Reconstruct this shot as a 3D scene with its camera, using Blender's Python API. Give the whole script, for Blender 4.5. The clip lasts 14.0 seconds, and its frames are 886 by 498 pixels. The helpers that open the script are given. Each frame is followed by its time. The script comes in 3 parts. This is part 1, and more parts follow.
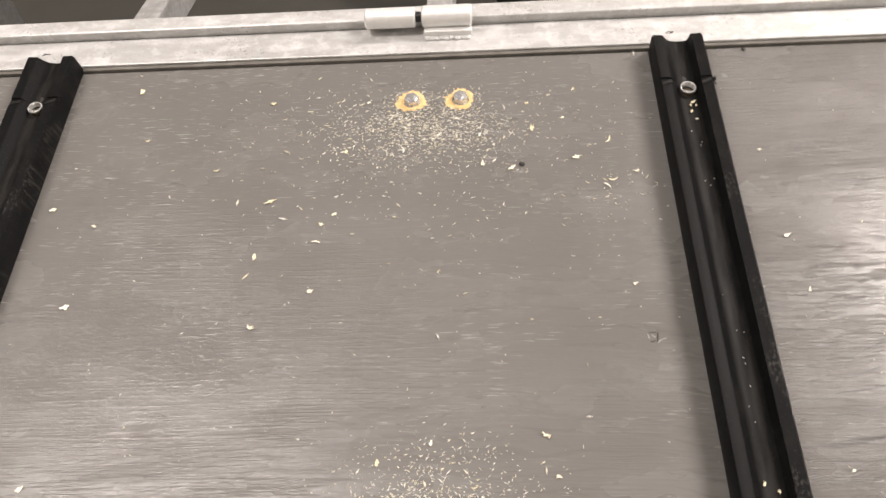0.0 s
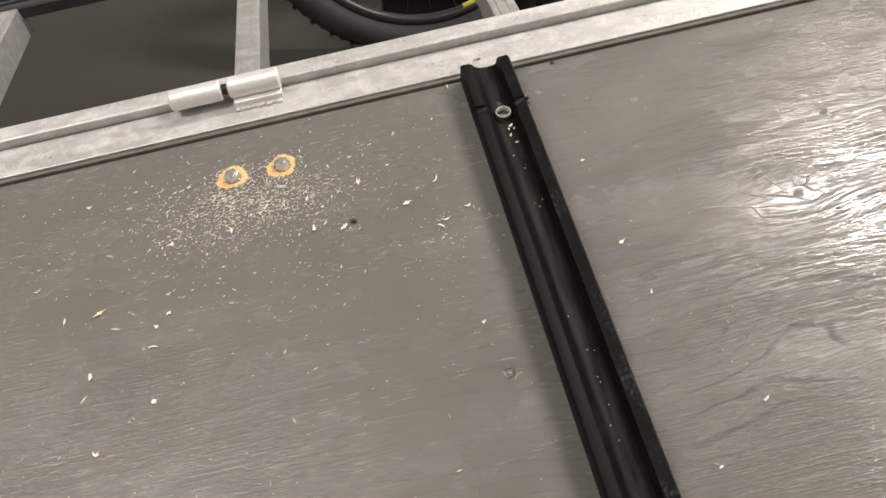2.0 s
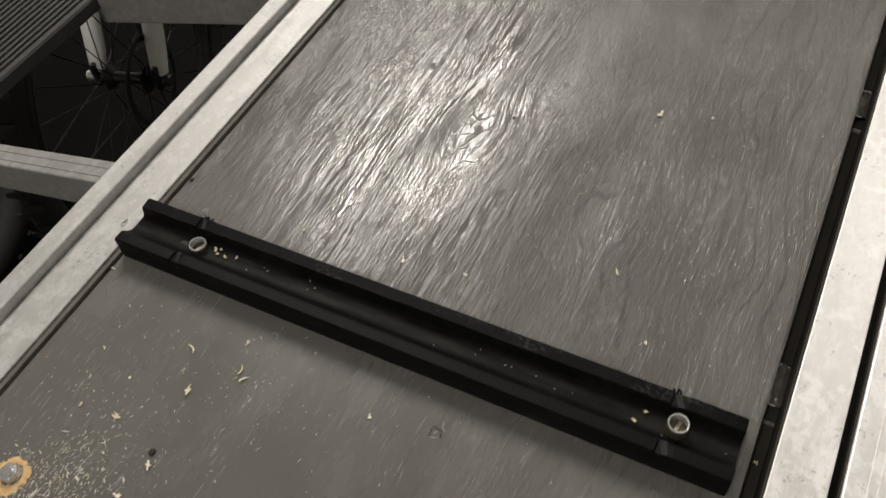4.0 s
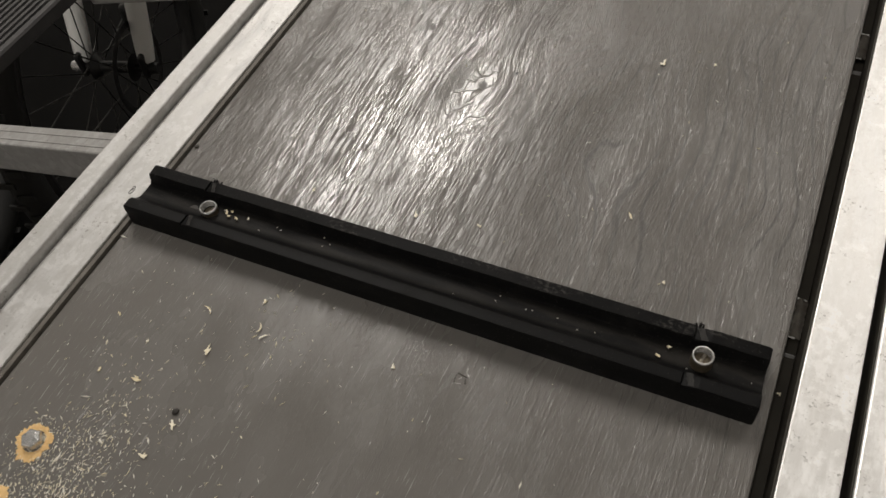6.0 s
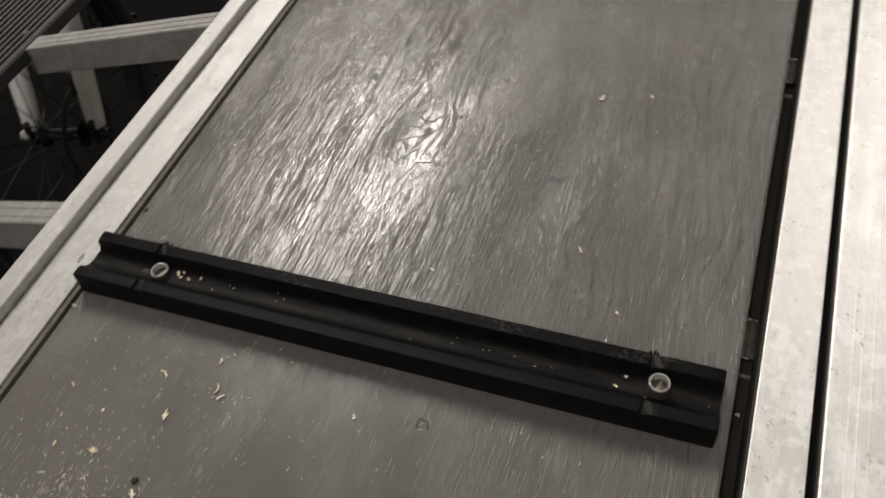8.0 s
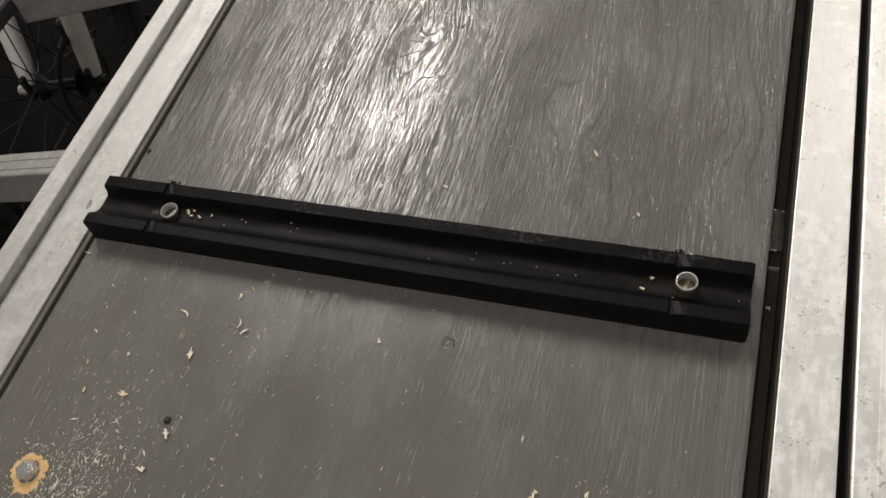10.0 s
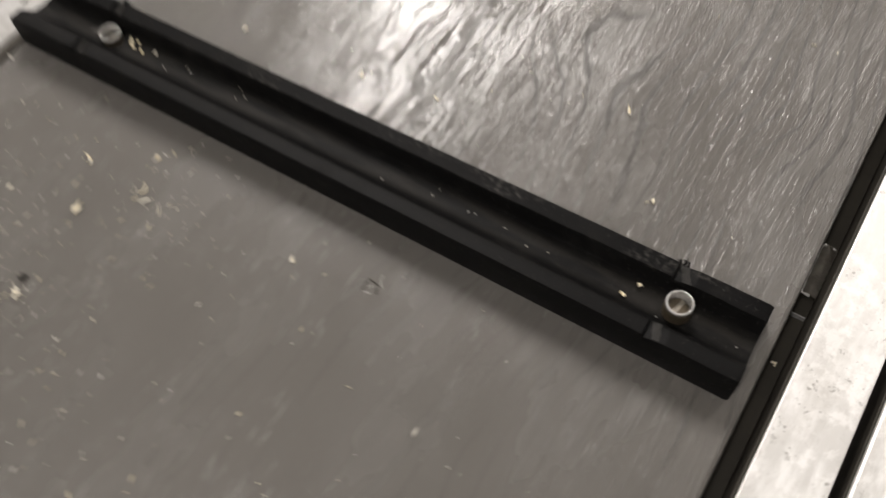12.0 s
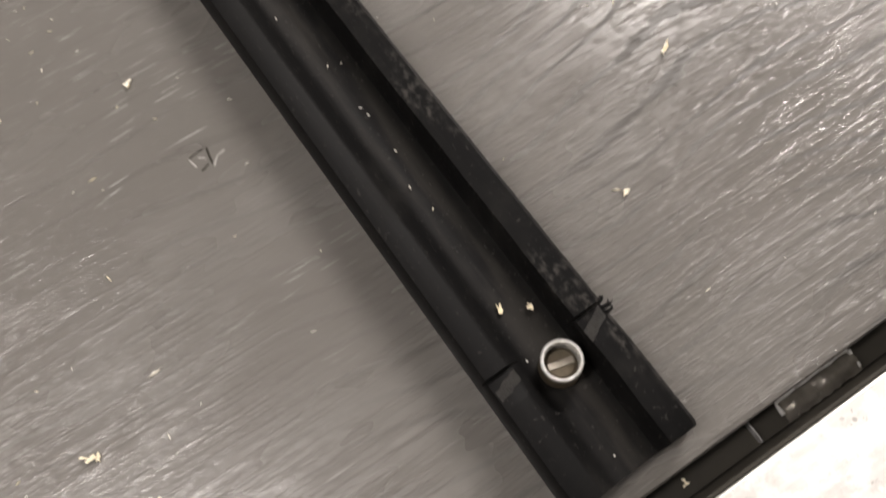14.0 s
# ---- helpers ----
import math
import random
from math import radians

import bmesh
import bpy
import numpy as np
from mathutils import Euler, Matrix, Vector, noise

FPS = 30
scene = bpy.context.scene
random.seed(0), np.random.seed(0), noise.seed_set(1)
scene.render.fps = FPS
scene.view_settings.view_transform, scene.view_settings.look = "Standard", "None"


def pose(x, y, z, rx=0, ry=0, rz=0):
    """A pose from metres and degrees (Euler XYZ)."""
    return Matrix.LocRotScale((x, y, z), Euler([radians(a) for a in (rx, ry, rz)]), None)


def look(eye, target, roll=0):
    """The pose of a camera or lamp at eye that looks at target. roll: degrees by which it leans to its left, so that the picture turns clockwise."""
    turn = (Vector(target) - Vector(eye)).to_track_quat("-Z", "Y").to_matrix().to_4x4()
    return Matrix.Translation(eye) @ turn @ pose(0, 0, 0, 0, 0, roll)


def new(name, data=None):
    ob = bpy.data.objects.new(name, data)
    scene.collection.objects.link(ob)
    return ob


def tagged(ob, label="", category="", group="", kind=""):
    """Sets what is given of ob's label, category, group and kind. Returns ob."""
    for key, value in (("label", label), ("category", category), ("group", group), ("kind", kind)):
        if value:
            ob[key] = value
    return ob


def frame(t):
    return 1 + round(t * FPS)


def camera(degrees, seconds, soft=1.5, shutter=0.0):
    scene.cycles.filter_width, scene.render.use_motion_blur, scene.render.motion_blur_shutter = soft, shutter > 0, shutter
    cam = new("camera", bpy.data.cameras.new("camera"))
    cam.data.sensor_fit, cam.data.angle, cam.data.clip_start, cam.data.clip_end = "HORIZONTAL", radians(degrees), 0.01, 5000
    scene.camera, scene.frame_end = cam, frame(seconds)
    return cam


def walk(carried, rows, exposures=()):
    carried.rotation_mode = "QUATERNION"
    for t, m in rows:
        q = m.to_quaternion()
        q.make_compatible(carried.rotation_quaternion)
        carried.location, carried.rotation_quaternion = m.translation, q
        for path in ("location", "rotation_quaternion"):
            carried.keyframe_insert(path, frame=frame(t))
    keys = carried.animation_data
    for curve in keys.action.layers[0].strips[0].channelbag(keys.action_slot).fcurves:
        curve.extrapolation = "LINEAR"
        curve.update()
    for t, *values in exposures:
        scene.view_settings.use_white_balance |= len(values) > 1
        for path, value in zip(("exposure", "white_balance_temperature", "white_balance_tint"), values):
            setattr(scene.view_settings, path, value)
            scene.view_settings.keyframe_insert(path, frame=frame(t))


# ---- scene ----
cam = camera(56.7, 14.0, 1.5, 0.6)
PATH = [
    (0, (-0.132, -0.407, 1.05), (-0.276, 0.666, -0.631), -7.8),
    (0.5, (-0.113, -0.407, 1.051), (-0.262, 0.648, -0.641), -11.1),
    (1, (-0.081, -0.397, 1.056), (-0.078, 0.722, -0.601), -9.6),
    (1.5, (-0.07, -0.388, 1.045), (-0.008, 0.731, -0.611), -10.6),
    (2, (-0.078, -0.382, 1.048), (-0.023, 0.71, -0.627), -10.8),
    (2.5, (-0.052, -0.381, 1.024), (0.02, 0.712, -0.65), -10.3),
    (2.7, (-0.067, -0.367, 1.009), (0.173, 0.631, -0.708), -6.6),
    (2.8, (-0.083, -0.358, 0.988), (0.311, 0.646, -0.696), -3.5),
    (2.9, (-0.083, -0.351, 0.978), (0.397, 0.664, -0.678), -5.6),
    (3, (-0.103, -0.326, 0.976), (0.531, 0.604, -0.677), -5.0),
    (3.1, (-0.117, -0.312, 0.988), (0.614, 0.544, -0.665), -6.2),
    (3.2, (-0.13, -0.313, 0.987), (0.699, 0.546, -0.618), -8.5),
    (3.3, (-0.13, -0.306, 1.002), (0.728, 0.468, -0.631), -9.4),
    (3.5, (-0.161, -0.303, 1.007), (0.829, 0.382, -0.59), -7.4),
    (5.8, (-0.212, -0.287, 0.985), (0.785, 0.317, -0.64), -8.1),
    (6, (-0.214, -0.292, 0.99), (0.798, 0.328, -0.62), -8.9),
    (6.5, (-0.214, -0.291, 0.992), (0.788, 0.326, -0.625), -9.0),
    (7, (-0.211, -0.292, 0.988), (0.771, 0.349, -0.632), -9.8),
    (7.5, (-0.211, -0.292, 0.989), (0.807, 0.336, -0.614), -8.4),
    (8, (-0.211, -0.301, 0.992), (0.908, 0.274, -0.563), -9.5),
    (8.2, (-0.212, -0.3, 0.986), (0.885, 0.247, -0.594), -11.8),
    (8.5, (-0.216, -0.305, 0.985), (0.82, 0.238, -0.638), -14.2),
    (8.7, (-0.214, -0.309, 0.988), (0.812, 0.254, -0.634), -15.4),
    (10.8, (-0.205, -0.294, 0.976), (0.739, 0.264, -0.697), -16.7),
    (11, (-0.2, -0.295, 0.976), (0.748, 0.251, -0.698), -16.6),
    (11.3, (-0.198, -0.298, 0.972), (0.783, 0.235, -0.687), -15.9),
    (11.4, (-0.187, -0.307, 0.967), (0.74, 0.315, -0.693), -19.3),
    (11.5, (-0.189, -0.314, 0.961), (0.721, 0.448, -0.649), -20.4),
    (11.6, (-0.197, -0.298, 0.968), (0.712, 0.473, -0.638), -15.4),
    (11.8, (-0.176, -0.305, 0.938), (0.671, 0.407, -0.728), -10.6),
    (12, (-0.143, -0.31, 0.905), (0.605, 0.311, -0.843), -8.1),
    (12.2, (-0.118, -0.319, 0.891), (0.515, 0.343, -0.887), -9.5),
    (12.5, (-0.073, -0.327, 0.87), (0.398, 0.317, -0.964), -9.0),
    (13, (-0.037, -0.326, 0.816), (0.186, 0.234, -1.091), -14.9),
    (13.5, (-0.03, -0.326, 0.81), (0.194, 0.24, -1.095), -13.4),
    (14, (-0.03, -0.322, 0.82), (0.232, 0.286, -1.067), -11.2),
]
EXPOSURES = [(0.0, 0.28, 6570, 13), (0.5, 0.26, 6570, 13), (1.0, 0.14, 6570, 13), (1.5, -0.05, 6550, 12), (2.5, -0.1, 6520, 11), (3.0, -0.05, 6500, 11), (3.3, -0.42, 6500, 9), (3.5, -0.9, 6500, 8), (6.0, -1.02, 6500, 8), (8.5, -1.02, 6500, 9), (11.3, -0.98, 6450, 8), (11.6, -0.86, 6400, 10), (11.8, -0.4, 6450, 10), (12.0, -0.52, 6450, 10), (12.5, -0.87, 6500, 11), (13.0, -0.42, 6510, 12), (14.0, -0.09, 6515, 12)]
walk(cam, [(t, look(eye, target, roll)) for t, eye, target, roll in PATH], EXPOSURES)

# ---- light and exposure ----
world = bpy.data.worlds.new("world")
scene.world = world
world.use_nodes = True
world.node_tree.nodes["Background"].inputs["Color"].default_value = (0.9, 0.95, 1.0, 1)
world.node_tree.nodes["Background"].inputs["Strength"].default_value = 0.02

# unseen ceiling lamps, first set by its highlight, two added as fill: x, y, turn, watts
LAMPS = [(2.30, 1.34, -14, 190.0), (3.0, -1.25, -10, 60.0), (-1.35, 0.05, -8, 56.0)]
LAMP_Z = 3.2
for lx, ly, lturn, watts in LAMPS:
    lamp_data = bpy.data.lights.new("unseen_ceiling_lamp", "AREA")
    lamp_data.shape, lamp_data.size, lamp_data.size_y = "RECTANGLE", 1.5, 0.24
    lamp_data.energy, lamp_data.color = watts, (1.0, 0.935, 0.88)
    lamp = new("unseen_ceiling_lamp", lamp_data)
    lamp.matrix_world = pose(lx, ly, LAMP_Z, 0, 0, lturn)

DECK = 0.6                         # height of the painted plywood


# ---- helpers of this scene ----
def part(name, bm, material, parent=None, label=""):
    me = bpy.data.meshes.new(name)
    bm.to_mesh(me)
    bm.free()
    me.materials.append(material)
    ob = new(name, me)
    ob.parent = parent
    if label:
        tagged(ob, label)
    return ob


def thing(name, m, label, category, group="", kind=""):
    ob = new(name)
    ob.empty_display_size = 0.03
    ob.matrix_basis = m
    return tagged(ob, label, category, group, kind)


def smooth(ob, angle=40):
    for p in ob.data.polygons:
        p.use_smooth = True
    ob.data.set_sharp_from_angle(angle=radians(angle))
    return ob


def box(x0, x1, y0, y1, z0, z1, bevel=0.0, seg=2):
    bm = bmesh.new()
    bmesh.ops.create_cube(bm, size=1.0)
    for v in bm.verts:
        v.co = Vector(((x0 + x1) / 2 + v.co.x * (x1 - x0), (y0 + y1) / 2 + v.co.y * (y1 - y0), (z0 + z1) / 2 + v.co.z * (z1 - z0)))
    if bevel:
        bmesh.ops.bevel(bm, geom=bm.edges[:], offset=bevel, segments=seg, affect="EDGES", profile=0.5)
    return bm


def turned(profile, n=24, axis="z"):
    """A body of revolution from (radius, height) pairs; closed where the radius is 0."""
    bm = bmesh.new()
    rings = []
    for r, h in profile:
        if r < 1e-6:
            rings.append([bm.verts.new((0, 0, h))])
        else:
            rings.append([bm.verts.new((r * math.cos(2 * math.pi * i / n), r * math.sin(2 * math.pi * i / n), h)) for i in range(n)])
    for a, b in zip(rings, rings[1:]):
        for i in range(n):
            j = (i + 1) % n
            if len(a) == 1 and len(b) > 1:
                bm.faces.new((a[0], b[i], b[j]))
            elif len(b) == 1 and len(a) > 1:
                bm.faces.new((a[i], a[j], b[0]))
            elif len(a) > 1:
                bm.faces.new((a[i], a[j], b[j], b[i]))
    if axis == "x":
        bmesh.ops.rotate(bm, verts=bm.verts[:], cent=(0, 0, 0), matrix=Matrix.Rotation(radians(90), 3, "Y"))
    bmesh.ops.recalc_face_normals(bm, faces=bm.faces[:])
    return bm


def moved(bm, m):
    bm.transform(m)
    return bm


def tube(points, r, n=8):
    """A round rod through points."""
    bm = bmesh.new()
    rings = []
    for k, p in enumerate(points):
        p = Vector(p)
        a = Vector(points[max(k - 1, 0)])
        b = Vector(points[min(k + 1, len(points) - 1)])
        q = (b - a).to_track_quat("Z", "Y").to_matrix()
        rr = r[k] if isinstance(r, (list, tuple)) else r
        rings.append([bm.verts.new(p + q @ Vector((rr * math.cos(2 * math.pi * i / n), rr * math.sin(2 * math.pi * i / n), 0))) for i in range(n)])
    for a, b in zip(rings, rings[1:]):
        for i in range(n):
            j = (i + 1) % n
            bm.faces.new((a[i], a[j], b[j], b[i]))
    bm.faces.new(rings[0][::-1])
    bm.faces.new(rings[-1])
    bmesh.ops.recalc_face_normals(bm, faces=bm.faces[:])
    return bm


def torus(R, r, n=64, k=12, squash=1.0):
    """A ring in the xz plane round the y axis."""
    bm = bmesh.new()
    rows = []
    for i in range(n):
        a = 2 * math.pi * i / n
        rows.append([bm.verts.new(((R + r * math.cos(2 * math.pi * j / k)) * math.cos(a), squash * r * math.sin(2 * math.pi * j / k), (R + r * math.cos(2 * math.pi * j / k)) * math.sin(a))) for j in range(k)])
    for i in range(n):
        for j in range(k):
            bm.faces.new((rows[i][j], rows[(i + 1) % n][j], rows[(i + 1) % n][(j + 1) % k], rows[i][(j + 1) % k]))
    bmesh.ops.recalc_face_normals(bm, faces=bm.faces[:])
    return bm


# ---- materials ----
class Nodes:
    """Short calls for building one node material."""

    def __init__(self, name):
        self.mat = bpy.data.materials.new(name)
        self.mat.use_nodes = True
        self.t = self.mat.node_tree
        self.bsdf = self.t.nodes["Principled BSDF"]
        self.co = self.t.nodes.new("ShaderNodeTexCoord").outputs["Object"]

    def put(self, socket, value):
        if isinstance(value, bpy.types.NodeSocket):
            self.t.links.new(value, socket)
        else:
            socket.default_value = value

    def m(self, op, a, b=0.0, c=0.0):
        n = self.t.nodes.new("ShaderNodeMath")
        n.operation = op
        for s, v in zip(n.inputs, (a, b, c)):
            self.put(s, v)
        return n.outputs[0]

    def split(self, v):
        n = self.t.nodes.new("ShaderNodeSeparateXYZ")
        self.put(n.inputs[0], v)
        return n.outputs

    def join(self, x, y, z=0.0):
        n = self.t.nodes.new("ShaderNodeCombineXYZ")
        for s, v in zip(n.inputs, (x, y, z)):
            self.put(s, v)
        return n.outputs[0]

    def scaled(self, v, s):
        n = self.t.nodes.new("ShaderNodeVectorMath")
        n.operation = "MULTIPLY"
        self.put(n.inputs[0], v)
        n.inputs[1].default_value = s if isinstance(s, tuple) else (s, s, s)
        return n.outputs[0]

    def noise(self, v, scale=1.0, detail=3.0, rough=0.55, warp=0.0):
        n = self.t.nodes.new("ShaderNodeTexNoise")
        self.put(n.inputs["Vector"], v)
        n.inputs["Scale"].default_value, n.inputs["Detail"].default_value = scale, detail
        n.inputs["Roughness"].default_value, n.inputs["Distortion"].default_value = rough, warp
        return n.outputs[0]

    def ramp(self, v, lo, hi, a=0.0, b=1.0):
        n = self.t.nodes.new("ShaderNodeMapRange")
        n.interpolation_type = "SMOOTHSTEP"
        for s, x in zip(n.inputs, (v, lo, hi, a, b)):
            self.put(s, x)
        return n.outputs[0]

    def mix(self, f, a, b):
        n = self.t.nodes.new("ShaderNodeMix")
        n.data_type = "RGBA"
        self.put(n.inputs[0], f)
        for s, v in ((n.inputs[6], a), (n.inputs[7], b)):
            self.put(s, (*v, 1) if isinstance(v, tuple) else v)
        return n.outputs[2]

    def random(self):
        return self.t.nodes.new("ShaderNodeObjectInfo").outputs["Random"]

    def island(self):
        return self.t.nodes.new("ShaderNodeNewGeometry").outputs["Random Per Island"]

    def done(self, color, rough=0.5, metal=0.0, bump=None, strength=0.5, distance=0.001, spec=0.5):
        self.put(self.bsdf.inputs["Base Color"], (*color, 1) if isinstance(color, tuple) else color)
        self.put(self.bsdf.inputs["Roughness"], rough)
        self.put(self.bsdf.inputs["Metallic"], metal)
        self.bsdf.inputs["Specular IOR Level"].default_value = spec
        if bump is not None:
            n = self.t.nodes.new("ShaderNodeBump")
            n.inputs["Strength"].default_value, n.inputs["Distance"].default_value = strength, distance
            self.put(n.inputs["Height"], bump)
            self.put(self.bsdf.inputs["Normal"], n.outputs[0])
        return self.mat


# knots of the plywood face: x, y, radius, push on the grain
KNOTS = [(0.167, -0.111, 0.0040, 0.011), (0.212, -0.052, 0.0024, 0.007), (0.231, -0.150, 0.0024, 0.009), (-0.042, -0.186, 0.0012, 0.006), (0.128, -0.222, 0.0015, 0.006)]


def painted_plywood():
    n = Nodes("painted_plywood")
    x, y, z = n.split(n.co)
    big = n.noise(n.join(n.m("MULTIPLY", x, 2.6), n.m("MULTIPLY", y, 9.0)), 1.0, 1.0)
    v = n.m("ADD", y, n.m("MULTIPLY", n.m("SUBTRACT", big, 0.5), 0.018))
    mid = n.noise(n.join(n.m("MULTIPLY", x, 20.0), n.m("MULTIPLY", y, 45.0)), 1.0, 1.5)
    v = n.m("ADD", v, n.m("MULTIPLY", n.m("SUBTRACT", mid, 0.5), 0.0011))
    rag = n.m("MULTIPLY", n.m("SUBTRACT", n.noise(n.co, 240.0, 2.0), 0.5), 0.0032)
    pit, halo = None, None
    for kx, ky, r, push in KNOTS:
        dx = n.m("SUBTRACT", x, kx)
        dy = n.m("SUBTRACT", y, ky)
        xx, yy = n.m("MULTIPLY", dx, dx), n.m("MULTIPLY", dy, dy)
        fall = n.m("EXPONENT", n.m("ADD", n.m("MULTIPLY", xx, -900.0), n.m("MULTIPLY", yy, -2600.0)))
        v = n.m("SUBTRACT", v, n.m("MULTIPLY", n.m("MULTIPLY", dy, push * 75.0), fall))
        d = n.m("SQRT", n.m("ADD", n.m("MULTIPLY", xx, 0.6), yy))
        d = n.m("ADD", d, n.m("ADD", n.m("MULTIPLY", n.m("SUBTRACT", mid, 0.5), 0.005), rag))
        p = n.ramp(d, r, r * 0.4)
        h = n.m("MULTIPLY", n.ramp(d, r * 5.5, r * 0.8), push / 0.011)
        pit = p if pit is None else n.m("MAXIMUM", pit, p)
        halo = h if halo is None else n.m("MAXIMUM", halo, h)
    # raised fibres along the board, in patches, over a leathery coat of paint
    worn = n.noise(n.join(n.m("MULTIPLY", x, 8.0), n.m("MULTIPLY", y, 20.0), 3.3), 1.0, 3.0)
    patch = n.ramp(worn, 0.36, 0.64)
    fibre = n.noise(n.join(n.m("MULTIPLY", x, 16.0), n.m("MULTIPLY", v, 700.0)), 1.0, 3.0, 0.6)
    thin = n.noise(n.join(n.m("MULTIPLY", x, 120.0), n.m("MULTIPLY", v, 1700.0), 2.0), 1.0, 2.0, 0.5)
    leather = n.noise(n.join(n.m("MULTIPLY", x, 230.0), n.m("MULTIPLY", v, 330.0)), 1.0, 3.0, 0.6)
    soft = n.noise(n.join(n.m("MULTIPLY", x, 26.0), n.m("MULTIPLY", y, 45.0), 5.0), 1.0, 2.0, 0.5)
    # growth rings: a few thin dark lines that bend across the board
    bend = n.noise(n.join(n.m("MULTIPLY", x, 7.0), n.m("MULTIPLY", y, 9.0), 1.7), 1.0, 1.5)
    w = n.m("ADD", v, n.m("MULTIPLY", n.m("SUBTRACT", bend, 0.5), 0.085))
    w = n.m("ADD", w, n.m("MULTIPLY", n.noise(n.join(n.m("MULTIPLY", x, 4.0), n.m("MULTIPLY", v, 60.0), 6.4), 1.0, 2.0), 0.012))
    ring = n.m("SINE", n.m("MULTIPLY", n.m("ADD", w, n.m("MULTIPLY", leather, 0.0025)), 540.0))
    where = n.m("MULTIPLY", n.m("MULTIPLY", n.ramp(y, -0.10, -0.18), n.m("ADD", n.ramp(x, 0.02, 0.09, 0.15, 0.7), n.ramp(x, -0.08, -0.02, 0.05, 0.3))), n.ramp(n.noise(n.join(n.m("MULTIPLY", x, 11.0), n.m("MULTIPLY", y, 11.0), 9.1), 1.0, 2.0), 0.34, 0.56))
    ring = n.m("MULTIPLY", n.ramp(ring, 0.76, 0.99), where)
    height = n.m("MULTIPLY", n.m("MULTIPLY", n.ramp(fibre, 0.49, 0.60), n.ramp(x, 0.22, 0.36, 1.0, 0.3)), n.m("MULTIPLY", n.m("ADD", 0.20, n.m("MULTIPLY", patch, 0.68)), n.m("MULTIPLY", n.ramp(x, -0.06, 0.05, 0.13, 1.15), n.m("MAXIMUM", n.ramp(n.m("ADD", y, n.m("MULTIPLY", soft, 0.06)), -0.19, -0.08, 0.42, 1.0), n.m("MULTIPLY", n.ramp(x, 0.03, -0.03), n.ramp(y, -0.17, -0.28, 0.5, 3.8))))))
    height = n.m("ADD", height, n.m("MULTIPLY", n.m("MULTIPLY", n.ramp(thin, 0.54, 0.66), n.ramp(x, 0.22, 0.36, 1.0, 0.4)), n.m("MULTIPLY", n.ramp(x, -0.06, 0.05, 0.24, 1.0), n.m("ADD", 0.24, n.m("MULTIPLY", patch, 0.26)))))
    height = n.m("ADD", height, n.m("MULTIPLY", leather, n.m("MULTIPLY", n.ramp(x, -0.06, 0.05, 0.7, 1.0), n.m("SUBTRACT", 0.42, n.m("MULTIPLY", patch, 0.22)))))
    height = n.m("ADD", height, n.m("MULTIPLY", soft, 0.8))
    height = n.m("SUBTRACT", height, n.m("MULTIPLY", ring, 0.06))
    height = n.m("SUBTRACT", height, n.m("MULTIPLY", pit, 0.4))
    lines = n.m("ABSOLUTE", n.m("SINE", n.m("MULTIPLY", n.m("ADD", v, n.m("ADD", n.m("MULTIPLY", mid, 0.03), n.m("MULTIPLY", soft, 0.03))), 240.0)))
    height = n.m("ADD", height, n.m("MULTIPLY", halo, n.m("MULTIPLY", n.ramp(lines, 0.13, 0.0), 1.9)))
    tone = n.mix(n.noise(n.co, 9.0, 3.0), (0.136, 0.129, 0.119), (0.165, 0.156, 0.144))
    tone = n.mix(n.m("MULTIPLY", ring, 0.92), tone, (0.07, 0.066, 0.06))
    tone = n.mix(n.m("MULTIPLY", pit, 0.6), tone, (0.04, 0.036, 0.032))
    tone = n.mix(n.m("MULTIPLY", n.m("MULTIPLY", halo, n.ramp(lines, 0.10, 0.0)), 0.35), tone, (0.5, 0.49, 0.47))
    # pale dashes in the colour: glints on the raised grain, with some scuffs
    group = n.ramp(n.noise(n.join(n.m("MULTIPLY", x, 9.0), n.m("MULTIPLY", y, 30.0), 12.0), 1.0, 2.0), 0.46, 0.62)
    scuff_glint = n.ramp(n.noise(n.join(n.m("MULTIPLY", x, 62.0), n.m("MULTIPLY", v, 1500.0), 7.0), 1.0, 1.0), 0.64, 0.73)
    tone = n.mix(n.m("MULTIPLY", scuff_glint, n.m("MULTIPLY", n.m("ADD", n.ramp(y, -0.10, -0.03, 0.04, 0.36), n.m("MULTIPLY", group, 0.5)), n.ramp(x, 0.03, -0.03, 0.12, 1.0))), tone, (0.55, 0.545, 0.535))
    rough = n.m("ADD", 0.17, n.m("MULTIPLY", n.ramp(n.noise(n.join(n.m("MULTIPLY", x, 14.0), n.m("MULTIPLY", y, 30.0), 4.0), 1.0, 3.0), 0.3, 0.7), 0.14))
    rough = n.m("ADD", rough, n.m("ADD", n.m("MULTIPLY", pit, 0.3), n.m("MULTIPLY", ring, 0.2)))
    return n.done(tone, rough, 0.0, height, 0.54, 0.0008, 0.7)


